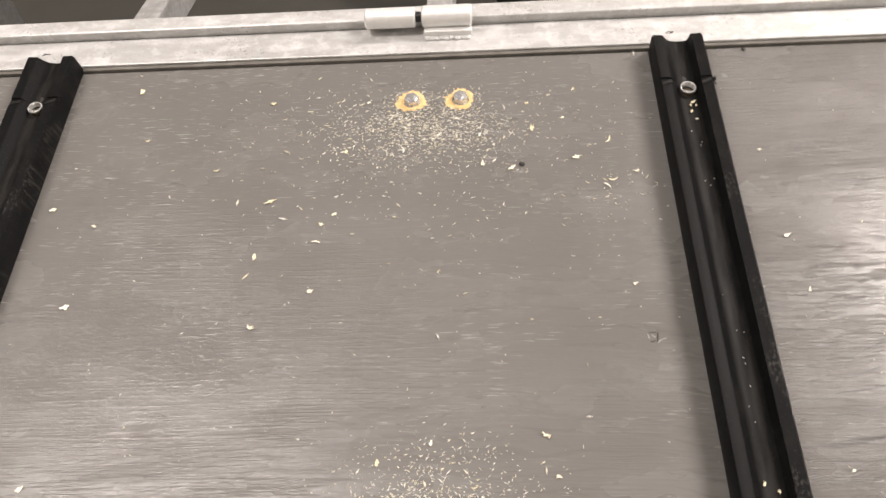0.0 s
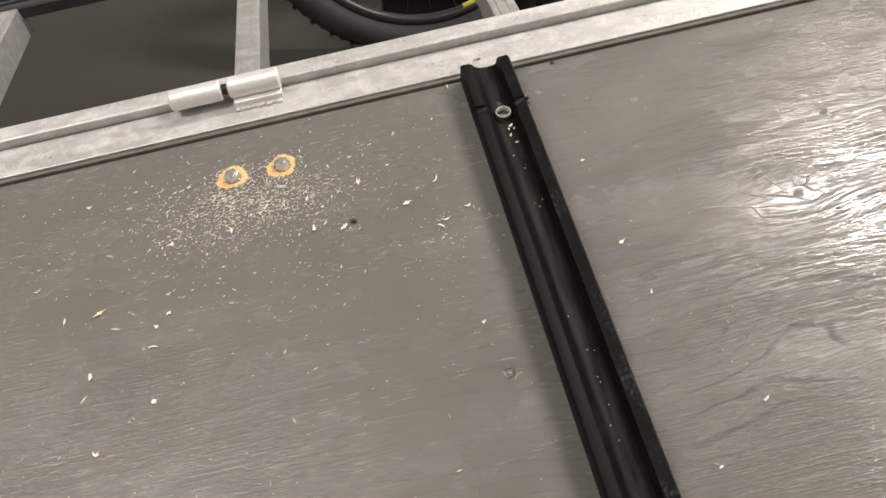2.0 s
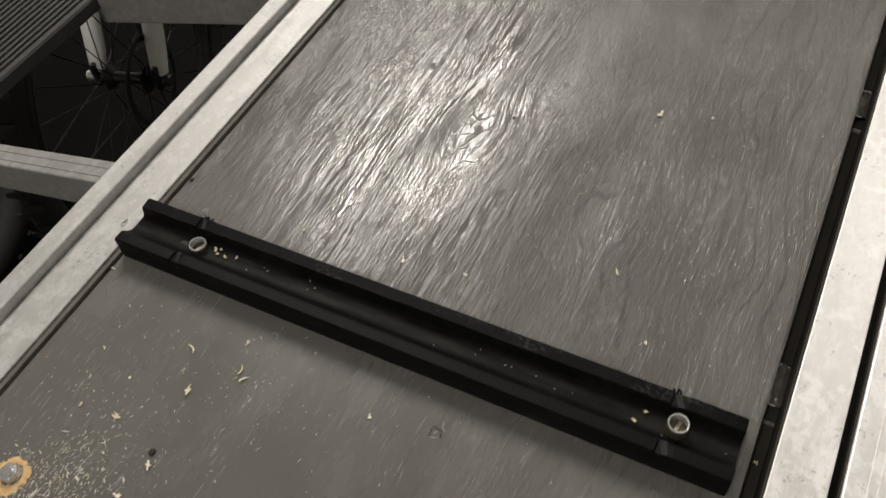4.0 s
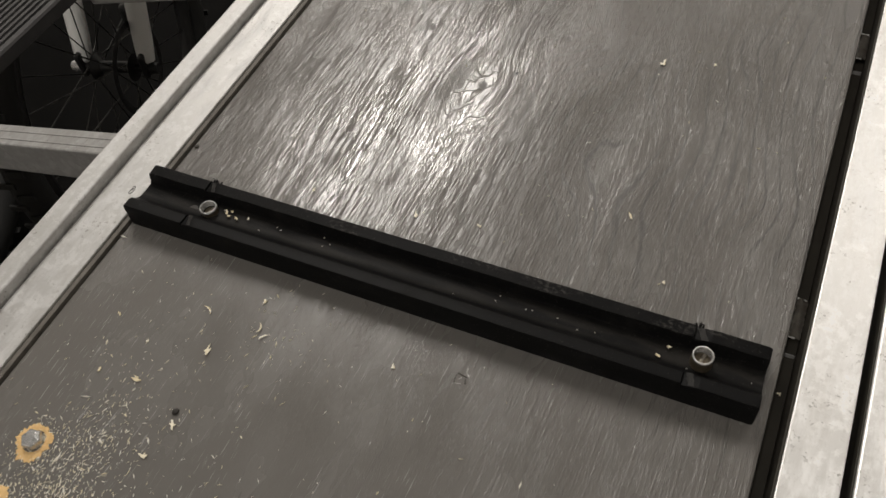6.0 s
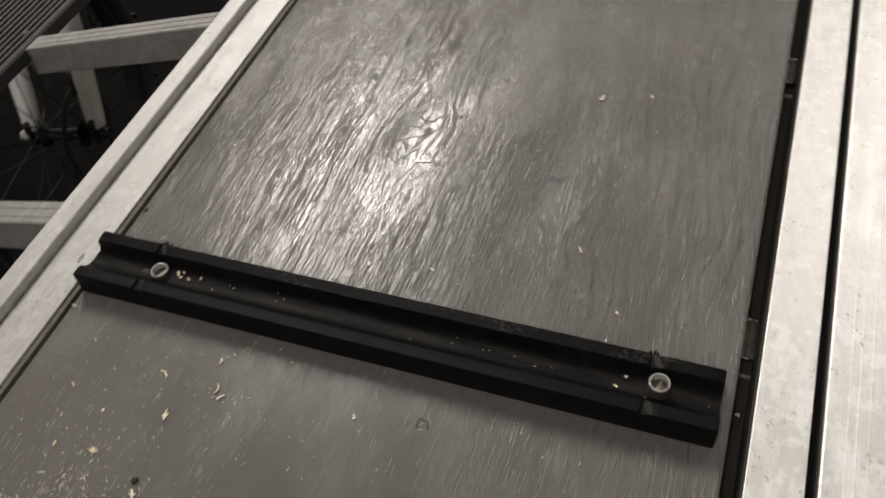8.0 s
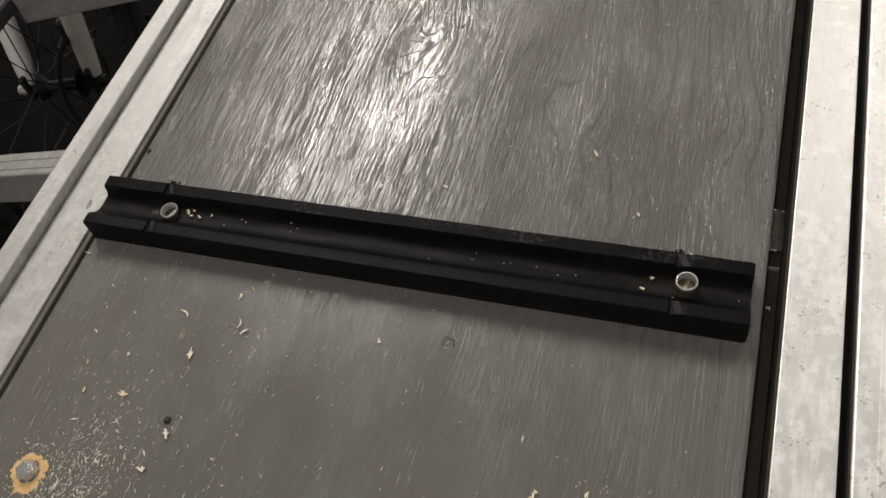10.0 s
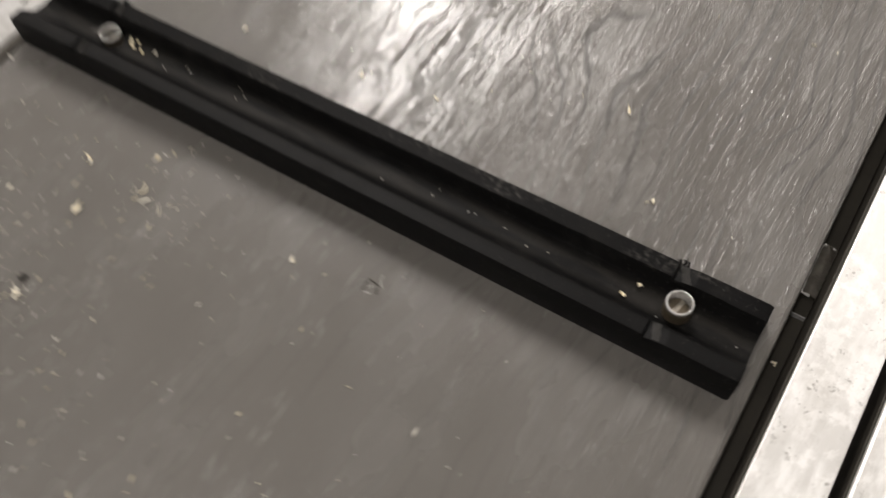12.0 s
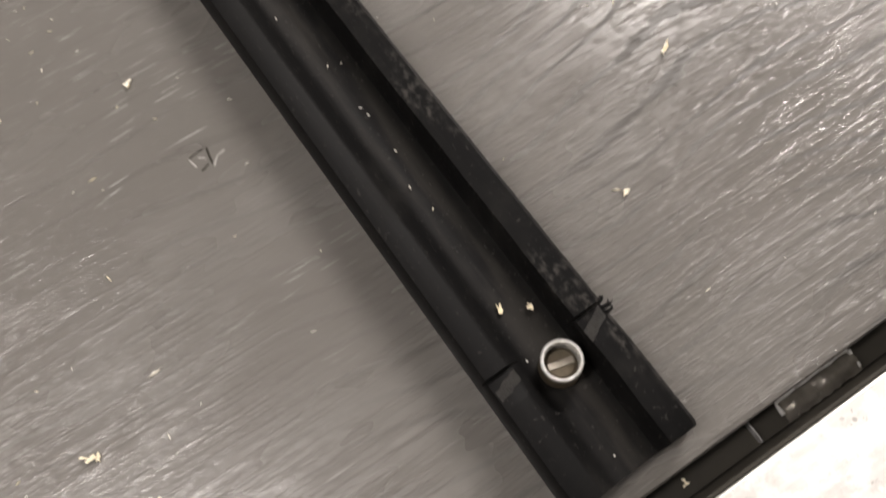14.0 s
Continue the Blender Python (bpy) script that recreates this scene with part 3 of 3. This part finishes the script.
runner(pose(0.001, 0.002, DECK, 0, 0, TURN_R), "black rubber channel runner bolted across grey plywood")
runner(pose(-0.478, 0.006, DECK, 0, 0, -0.6), "black rubber channel runner beside the sawdust")
runner(pose(0.455, 0.002, DECK, 0, 0, 0.5), "black rubber channel runner at the far end of the board")

# ---- neighbouring frame beyond the slot ----
neighbour = thing("neighbouring_panel", pose(0, 0, DECK), "scratched bare aluminium plate in front of the panel", "panel")
part("rail", box(LEFT, RIGHT, -0.415, -0.378, -0.021, 0.004, 0.0012), M_ALU_PALE, neighbour, "scratched aluminium rail")
for ry in (-0.3890, -0.3935, -0.3990):
    part("rib", box(LEFT, RIGHT, ry - 0.0005, ry + 0.0005, 0.0036, 0.00415, 0.0001), M_ALU_PALE, neighbour)
# dark plate over the side face, for the shade between the rails
part("gap_shade", box(LEFT, RIGHT, -0.3778, -0.3768, -0.021, 0.0030, 0.0003), M_LEDGE_SHADE, neighbour, "dark strip standing in for shade between the rails")
part("sheet", box(LEFT, RIGHT, -0.47, -0.4155, -0.021, 0.002, 0.0008), M_ALU_DULL, neighbour)

# ---- aluminium frame behind the hinge ----
frame_back = thing("trailer_frame", pose(0, 0, DECK), "welded aluminium tube frame with sloping struts", "frame")
part("side_tube", box(LEFT, RIGHT, 0.0855, 0.1005, -0.018, 0.0115, 0.0014), M_ALU, frame_back, "worn aluminium side tube")
SLOPE = -15.0
for sx in (-0.66, -0.422, -0.178, 0.032, 0.252, 0.47):
    s = part("strut", moved(box(-0.0105, 0.0105, 0.0, 0.262, -0.030, 0.0, 0.0014), pose(sx, 0.101, 0.003, SLOPE, 0, 0)), M_ALU_DULL, frame_back, "dull aluminium strut")
    for rx in (-0.0045, 0.0035):
        part("rib", moved(box(rx - 0.0005, rx + 0.0005, 0.001, 0.245, -0.0006, 0.0005, 0.0002), pose(sx, 0.101, 0.003, SLOPE, 0, 0)), M_ALU_DULL, s)
part("far_tube", box(LEFT, RIGHT, 0.425, 0.45, -0.115, -0.087, 0.0014), M_ALU_DULL, frame_back)
for sx in (-0.74, 0.70):
    part("leg", box(sx - 0.02, sx + 0.02, 0.334, 0.374, -DECK, -0.1155, 0.002), M_ALU_DULL, frame_back)
    part("leg", box(sx - 0.02, sx + 0.02, -0.372, -0.346, -DECK, -0.0215, 0.002), M_ALU_DULL, frame_back)

# ---- hinge ----
hinge = thing("barrel_hinge", pose(0, 0.083, DECK + 0.0155), "bright aluminium weld-on barrel hinge on the rails", "hinge")


def barrel(x0, x1, r):
    return moved(turned([(0.0, 0.0), (r - 0.0012, 0.0), (r, 0.0012), (r, x1 - x0 - 0.0012), (r - 0.0012, x1 - x0), (0.0, x1 - x0)], 32, "x"), Matrix.Translation((x0, 0, 0)))


smooth(part("knuckle", barrel(-0.2335, -0.1945, 0.0078), M_ALU_CLEAN, hinge))
smooth(part("knuckle", barrel(-0.1895, -0.1510, 0.0082), M_ALU_CLEAN, hinge))
smooth(part("pin", barrel(-0.1960, -0.1880, 0.0040), M_BLACK, hinge, "dark steel pin"))
leaf = part("leaf", box(-0.1880, -0.1515, -0.0115, -0.002, -0.0112, -0.0050, 0.001), M_ALU_CLEAN, hinge)
for k in range(9):
    b = bmesh.new()
    bmesh.ops.create_icosphere(b, subdivisions=2, radius=0.0026)
    b.transform(Matrix.Translation((-0.1855 + 0.0038 * k, -0.0118 + random.uniform(-0.0005, 0.0005), -0.0108)) @ Matrix.Diagonal((1.25, random.uniform(1.0, 1.5), 0.62, 1)))
    smooth(part("weld_bead", b, M_ALU, leaf))


# ---- ribbed decking boards ----
def decking(y0, label):
    ob = thing("decking_board", pose(0, y0, DECK - 0.06), label, "board", "decking boards")
    bm = bmesh.new()
    prof = [(0.0, -0.014), (0.0, -0.002), (0.0015, 0.0)]
    w, pitch = 0.138, 0.0068
    k = 0
    while 0.004 + pitch * (k + 1) < w:
        a = 0.004 + pitch * k
        prof += [(a + 0.0030, 0.0), (a + 0.0035, -0.0022), (a + 0.0061, -0.0022), (a + 0.0066, 0.0)]
        k += 1
    prof += [(w - 0.0015, 0.0), (w, -0.002), (w, -0.014)]
    ends = [[bm.verts.new((x, py, pz)) for py, pz in prof] for x in (LEFT, RIGHT)]
    for i in range(len(prof)):
        j = (i + 1) % len(prof)
        bm.faces.new((ends[0][i], ends[1][i], ends[1][j], ends[0][j]))
    bm.faces.new(ends[0][::-1])
    bm.faces.new(ends[1])
    bmesh.ops.recalc_face_normals(bm, faces=bm.faces[:])
    part("board", bm, M_DECKING, ob)
    for sx in (-0.412, -0.176, 0.041, 0.262):
        smooth(part("screw", moved(turned([(0.0, 0.0012), (0.0028, 0.0012), (0.0036, 0.0004), (0.0036, -0.001)], 16), pose(sx, 0.016, 0.0)), M_BOLT, ob, "small brass coloured screw"))


decking(0.341, "dark grey ribbed composite decking board behind the struts")


# ---- bicycles standing below ----
def wheel_parts(parent, R, tyre_r, spokes, m):
    def put(ob):
        ob.matrix_basis = m
        return ob
    tyre = smooth(put(part("tyre", torus(R - tyre_r, tyre_r, 72, 12), M_TYRE, parent, "black knobbly tyre")), 60)
    for k in range(96):
        a = 2 * math.pi * k / 96
        b = moved(box(-0.004, 0.004, -0.011, 0.011, 0.0, 0.003), Matrix.Rotation(a, 4, "Y") @ Matrix.Translation((0, (0.009 if k % 2 else -0.009), R - 0.0015)))
        part("tread_block", b, M_TYRE, tyre)
    smooth(put(part("rim", torus(R - 2 * tyre_r - 0.004, 0.011, 72, 8, 1.1), M_BLACK, parent, "black rim")), 60)
    smooth(put(part("hub", moved(turned([(0.0, -0.05), (0.006, -0.05), (0.006, -0.03), (0.019, -0.028), (0.008, -0.02), (0.008, 0.02), (0.019, 0.028), (0.006, 0.03), (0.007, 0.05), (0.0, 0.05)], 20), pose(0, 0, 0, 90)), M_BLACK, parent)))
    for k in range(spokes):
        a = 2 * math.pi * k / spokes
        side = 0.028 if k % 2 else -0.028
        b = a + (0.45 if (k // 2) % 2 else -0.45)
        p = (0.021 * math.cos(b), side, 0.021 * math.sin(b))
        q = ((R - 2 * tyre_r - 0.01) * math.cos(a), 0.0, (R - 2 * tyre_r - 0.01) * math.sin(a))
        put(part("spoke", tube([p, q], 0.0009, 5), M_SPOKE, parent))
    return tyre


def facing(centre, normal):
    """A pose whose y axis is the normal."""
    y = Vector(normal).normalized()
    x = y.cross(Vector((0, 0, 1))).normalized()
    z = x.cross(y)
    return Matrix.Translation(centre) @ Matrix((x, y, z)).transposed().to_4x4()


leaning = thing("spare_bicycle_wheel", facing((0.050, 0.875, 0.251), (0.0803, 0.8446, -0.5293)), "black bicycle wheel leaning on the floor behind the frame", "wheel")
wheel_parts(leaning, 0.298, 0.0275, 32, Matrix.Identity(4))

for a0, a1, mat, lab in ((-76, -70, M_YELLOW, "yellow rim sticker"), (-67, -53, M_STICKER, "faded reddish rim sticker"), (-48, -43, M_YELLOW, "yellow rim sticker")):
    bm = bmesh.new()
    rows = []
    for k in range(9):
        a = radians(a0 + (a1 - a0) * k / 8)
        rows.append([bm.verts.new((r * math.cos(a), h, r * math.sin(a))) for r, h in ((0.2266, -0.004), (0.2276, -0.0085), (0.2300, -0.0112), (0.2330, -0.0112), (0.2330, -0.006), (0.2290, 0.0))])
    for p, q in zip(rows, rows[1:]):
        for i in range(6):
            bm.faces.new((p[i], p[(i + 1) % 6], q[(i + 1) % 6], q[i]))
    bm.faces.new(rows[0])
    bm.faces.new(rows[-1][::-1])
    bmesh.ops.recalc_face_normals(bm, faces=bm.faces[:])
    part("rim_sticker", bm, mat, leaning, lab)

bike = thing("bicycle", pose(0.361, 0.534, 0.008, 0, 0, 16.2), "bicycle front wheel in a white fork below the frame", "bicycle")
HUB = 0.264
wheel_parts(bike, HUB, 0.021, 28, pose(0, 0, HUB))
for side in (-1, 1):
    legp = part("fork_leg", tube([(0.004, side * 0.046, HUB + 0.004), (0.006, side * 0.046, HUB + 0.008), (0.020, side * 0.046, HUB + 0.036), (0.066, side * 0.046, HUB + 0.14), (0.090, side * 0.046, HUB + 0.19)], [0.007, 0.0115, 0.0132, 0.0150, 0.0155], 18), M_WHITE, bike, "white painted fork leg")
    smooth(legp, 60)
    part("dropout", box(-0.010, 0.016, side * 0.046 - 0.004, side * 0.046 + 0.004, HUB - 0.012, HUB + 0.024, 0.003), M_BLACK, legp, "black dropout")
    smooth(part("axle_nut", moved(turned([(0.0, 0.012), (0.007, 0.012), (0.008, 0.008), (0.008, 0.0)], 12), pose(0, side * 0.051, HUB, -90 * side)), M_HEX if side > 0 else M_BLACK, bike))
part("fork_crown", box(0.077, 0.107, -0.066, 0.066, HUB + 0.185, HUB + 0.205, 0.004), M_WHITE, bike)
part("brake_caliper", box(0.030, 0.055, -0.040, -0.020, HUB + 0.03, HUB + 0.075, 0.006), M_BLACK, bike)
smooth(part("brake_disc", moved(torus(0.06, 0.005, 48, 6, 0.2), pose(0, -0.034, HUB)), M_BLACK, bike), 60)
smooth(part("brake_hose", tube([(0.045, -0.035, HUB + 0.07), (0.050, -0.060, HUB + 0.085), (0.058, -0.072, HUB + 0.11), (0.10, -0.072, HUB + 0.18)], 0.0025, 6), M_BLACK, bike))


# ---- black sheet added to darken the floor ----
tagged(part("dark_floor_sheet", box(-0.04, 1.7, 0.12, 1.9, 0.0, 0.008, 0.003), M_FLOOR_BLACK), "black sheet added to darken the floor", "mat")


# ---- loose chips ----
def chip(x, y, size, kind, turn, z=None):
    """A wood chip: a torn flake or a curled shaving lying on the paint."""
    bm = bmesh.new()
    if kind == "curl":
        n, rows = 9, []
        for k in range(n):
            q = k / (n - 1) - 0.5
            a = q * 1.5
            c = Vector((size * 0.52 * math.sin(a), size * 0.5 * (1 - math.cos(a)), 0.0007 + 0.0022 * q * q))
            w = max(size * 0.055 * (1 - 3.2 * q * q), 0.0002)
            rows.append([bm.verts.new(c + Vector((0, dy * w, dz))) for dy, dz in ((-1, -0.0002), (1, -0.0002), (1, 0.0003), (-1, 0.0003))])
        for a, b in zip(rows, rows[1:]):
            for i in range(4):
                bm.faces.new((a[i], a[(i + 1) % 4], b[(i + 1) % 4], b[i]))
        bm.faces.new(rows[0])
        bm.faces.new(rows[-1][::-1])
    else:
        n = 13
        low, top = [], []
        for k in range(n):
            a = 2 * math.pi * k / n
            r = size * 0.5 * (0.70 + 1.05 * noise.noise((x * 900 + math.cos(a) * 1.7, y * 900 + math.sin(a) * 1.7, k * 0.9)))
            px, py = r * math.cos(a), r * 0.55 * math.sin(a)
            h = 0.0004 + 1.1 * px * px / size * 0.5
            low.append(bm.verts.new((px, py, h - 0.0003)))
            top.append(bm.verts.new((px, py, h + 0.0003)))
        bm.faces.new(low[::-1])
        bm.faces.new(top)
        for k in range(n):
            bm.faces.new((low[k], low[(k + 1) % n], top[(k + 1) % n], top[k]))
    bmesh.ops.recalc_face_normals(bm, faces=bm.faces[:])
    ob = part("wood_chip", bm, M_CHIP)
    ob.matrix_basis = pose(x, y, (DECK if z is None else z) + 0.0002, 0, 0, turn)
    return tagged(ob, "pale curled wood shaving on grey paint" if kind == "curl" else "pale torn wood chip on grey paint", "wood chip", "wood chips")


CHIPS = [
    (-0.109, -0.020, 0.0078, "flake", 80), (-0.056, -0.033, 0.0105, "curl", 60), (-0.079, -0.047, 0.007, "flake", 0),
    (-0.124, -0.055, 0.008, "flake", 65), (-0.056, -0.068, 0.009, "curl", 10), (-0.060, -0.072, 0.008, "curl", 140),
    (-0.295, -0.123, 0.006, "flake", 85), (-0.291, -0.175, 0.0065, "flake", 0), (-0.255, -0.150, 0.006, "flake", 30),
    (-0.255, -0.112, 0.009, "curl", 170), (-0.290, -0.078, 0.008, "flake", 30), (-0.333, -0.050, 0.007, "curl", 20),
    (-0.405, 0.030, 0.0075, "flake", 95), (-0.390, -0.020, 0.004, "flake", 20), (-0.412, -0.095, 0.005, "flake", 10),
    (-0.445, -0.080, 0.007, "flake", 5), (-0.415, -0.158, 0.008, "flake", 25), (-0.144, -0.050, 0.006, "flake", 110),
    (-0.241, -0.036, 0.006, "flake", 90), (-0.087, -0.011, 0.004, "flake", 0), (-0.078, 0.016, 0.004, "flake", 40),
    (0.048, -0.116, 0.005, "flake", 20), (0.054, -0.156, 0.0045, "flake", 70), (0.044, -0.046, 0.004, "flake", 0),
    (0.226, -0.219, 0.0075, "flake", -30), (0.235, -0.252, 0.004, "flake", 0), (0.053, -0.267, 0.004, "flake", 30),
    (-0.110, -0.246, 0.0045, "flake", -20), (-0.050, -0.149, 0.004, "flake", 0), (0.091, -0.237, 0.0045, "flake", 20),
    (-0.108, -0.247, 0.004, "flake", 60), (-0.104, -0.270, 0.0045, "flake", 0), (-0.175, -0.250, 0.006, "flake", 75),
    (-0.205, -0.262, 0.0065, "flake", 95), (-0.150, -0.276, 0.006, "curl", 20), (-0.410, -0.276, 0.006, "flake", 30),
    (-0.245, -0.090, 0.0055, "flake", 30), (-0.253, -0.098, 0.005, "flake", 140), (-0.040, -0.061, 0.005, "flake", 0),
    (-0.112, 0.004, 0.004, "flake", 0), (-0.228, 0.010, 0.0045, "flake", 20), (-0.30, 0.012, 0.005, "flake", 170),
]
for cx, cy, size, shape, turn in CHIPS:
    chip(cx, cy, size * 0.95, shape, turn)
chip(0.020, -0.3405, 0.0045, "flake", 15, DECK - 0.0212)
for cx, cy, size, turn in ((0.002, -0.277, 0.003, 80), (0.009, -0.281, 0.003, 100), (0.001, -0.018, 0.0035, 60), (0.004, -0.025, 0.003, 10), (0.0035, -0.0095, 0.0035, 30), (0.0015, -0.0120, 0.003, 120), (0.0050, -0.0125, 0.0025, 75)):
    chip(cx, cy, size, "flake", turn, DECK + 0.0096)

for cx, cy, cr in ((-0.117, -0.052, 0.0018), (0.050, 0.0495, 0.0014), (0.186, -0.128, 0.0009)):
    crumb = bmesh.new()
    bmesh.ops.create_icosphere(crumb, subdivisions=2, radius=cr)
    for vert in crumb.verts:
        vert.co *= 1 + 0.35 * noise.noise(vert.co * 700 + Vector((cx * 50, 0, 0)))
    crumb.transform(Matrix.Diagonal((1.2, 1.0, 0.6, 1)))
    ob = part("dark_crumb", crumb, M_RESIN)
    ob.matrix_basis = pose(cx, cy, DECK + cr * 0.5)
    tagged(ob, "small black crumb on grey paint", "crumb", "dark crumbs")

# sawdust: many small slivers, thickest round the bolts
rng = random.Random(7)
verts, faces = [], []


def sliver(x, y, z, length, width, turn):
    c, s = math.cos(turn), math.sin(turn)
    i = len(verts)
    h = width * 0.6
    for a, b, dz in ((-1, -0.4, 0), (0.2, -1, 0), (1, 0.2, 0), (-0.1, 1, 0), (-0.6, -0.2, h), (0.6, 0.1, h)):
        verts.append((x + c * a * length / 2 - s * b * width / 2, y + s * a * length / 2 + c * b * width / 2, z + dz))
    faces.extend(((i, i + 1, i + 4), (i + 1, i + 2, i + 5), (i + 1, i + 5, i + 4), (i + 2, i + 3, i + 5), (i + 3, i + 4, i + 5), (i + 3, i, i + 4)))


def scatter(n, cx, cy, sx, sy, big):
    k = 0
    while k < n:
        x, y = rng.gauss(cx, sx), rng.gauss(cy, sy)
        if not (-0.335 < y < 0.052) or abs(x) < 0.022 or abs(x + 0.478) < 0.022:
            continue
        size = rng.uniform(0.00034, 0.00100) * (1 + big * rng.random() ** 6)
        sliver(x, y, DECK + 0.0002, size * rng.uniform(1.4, 3.2), size * rng.uniform(0.4, 0.75), rng.gauss(0, 0.7))
        k += 1


scatter(1700, -0.186, -0.018, 0.034, 0.016, 1.0)
scatter(420, -0.19, -0.012, 0.085, 0.030, 1.4)
scatter(320, -0.185, -0.050, 0.080, 0.040, 1.6)
scatter(70, -0.055, -0.080, 0.016, 0.016, 1.6)
scatter(1300, -0.172, -0.288, 0.030, 0.020, 1.0)
scatter(240, -0.26, -0.14, 0.15, 0.12, 1.6)
scatter(110, 0.16, -0.15, 0.12, 0.12, 0.6)
scatter(260, -0.196, 0.010, 0.007, 0.006, 0.4)
scatter(260, -0.160, 0.0105, 0.007, 0.006, 0.4)
for k in range(18):
    sliver(0.003 + rng.uniform(-0.005, 0.006), rng.uniform(-0.325, 0.04), DECK + 0.0102, rng.uniform(0.0008, 0.0018), 0.0005, rng.uniform(0, 6))
me = bpy.data.meshes.new("sawdust")
me.from_pydata(verts, [], faces)
me.materials.append(M_DUST)
tagged(new("sawdust", me), "fine pale sawdust and slivers strewn on the board", "sawdust", kind="stuff")
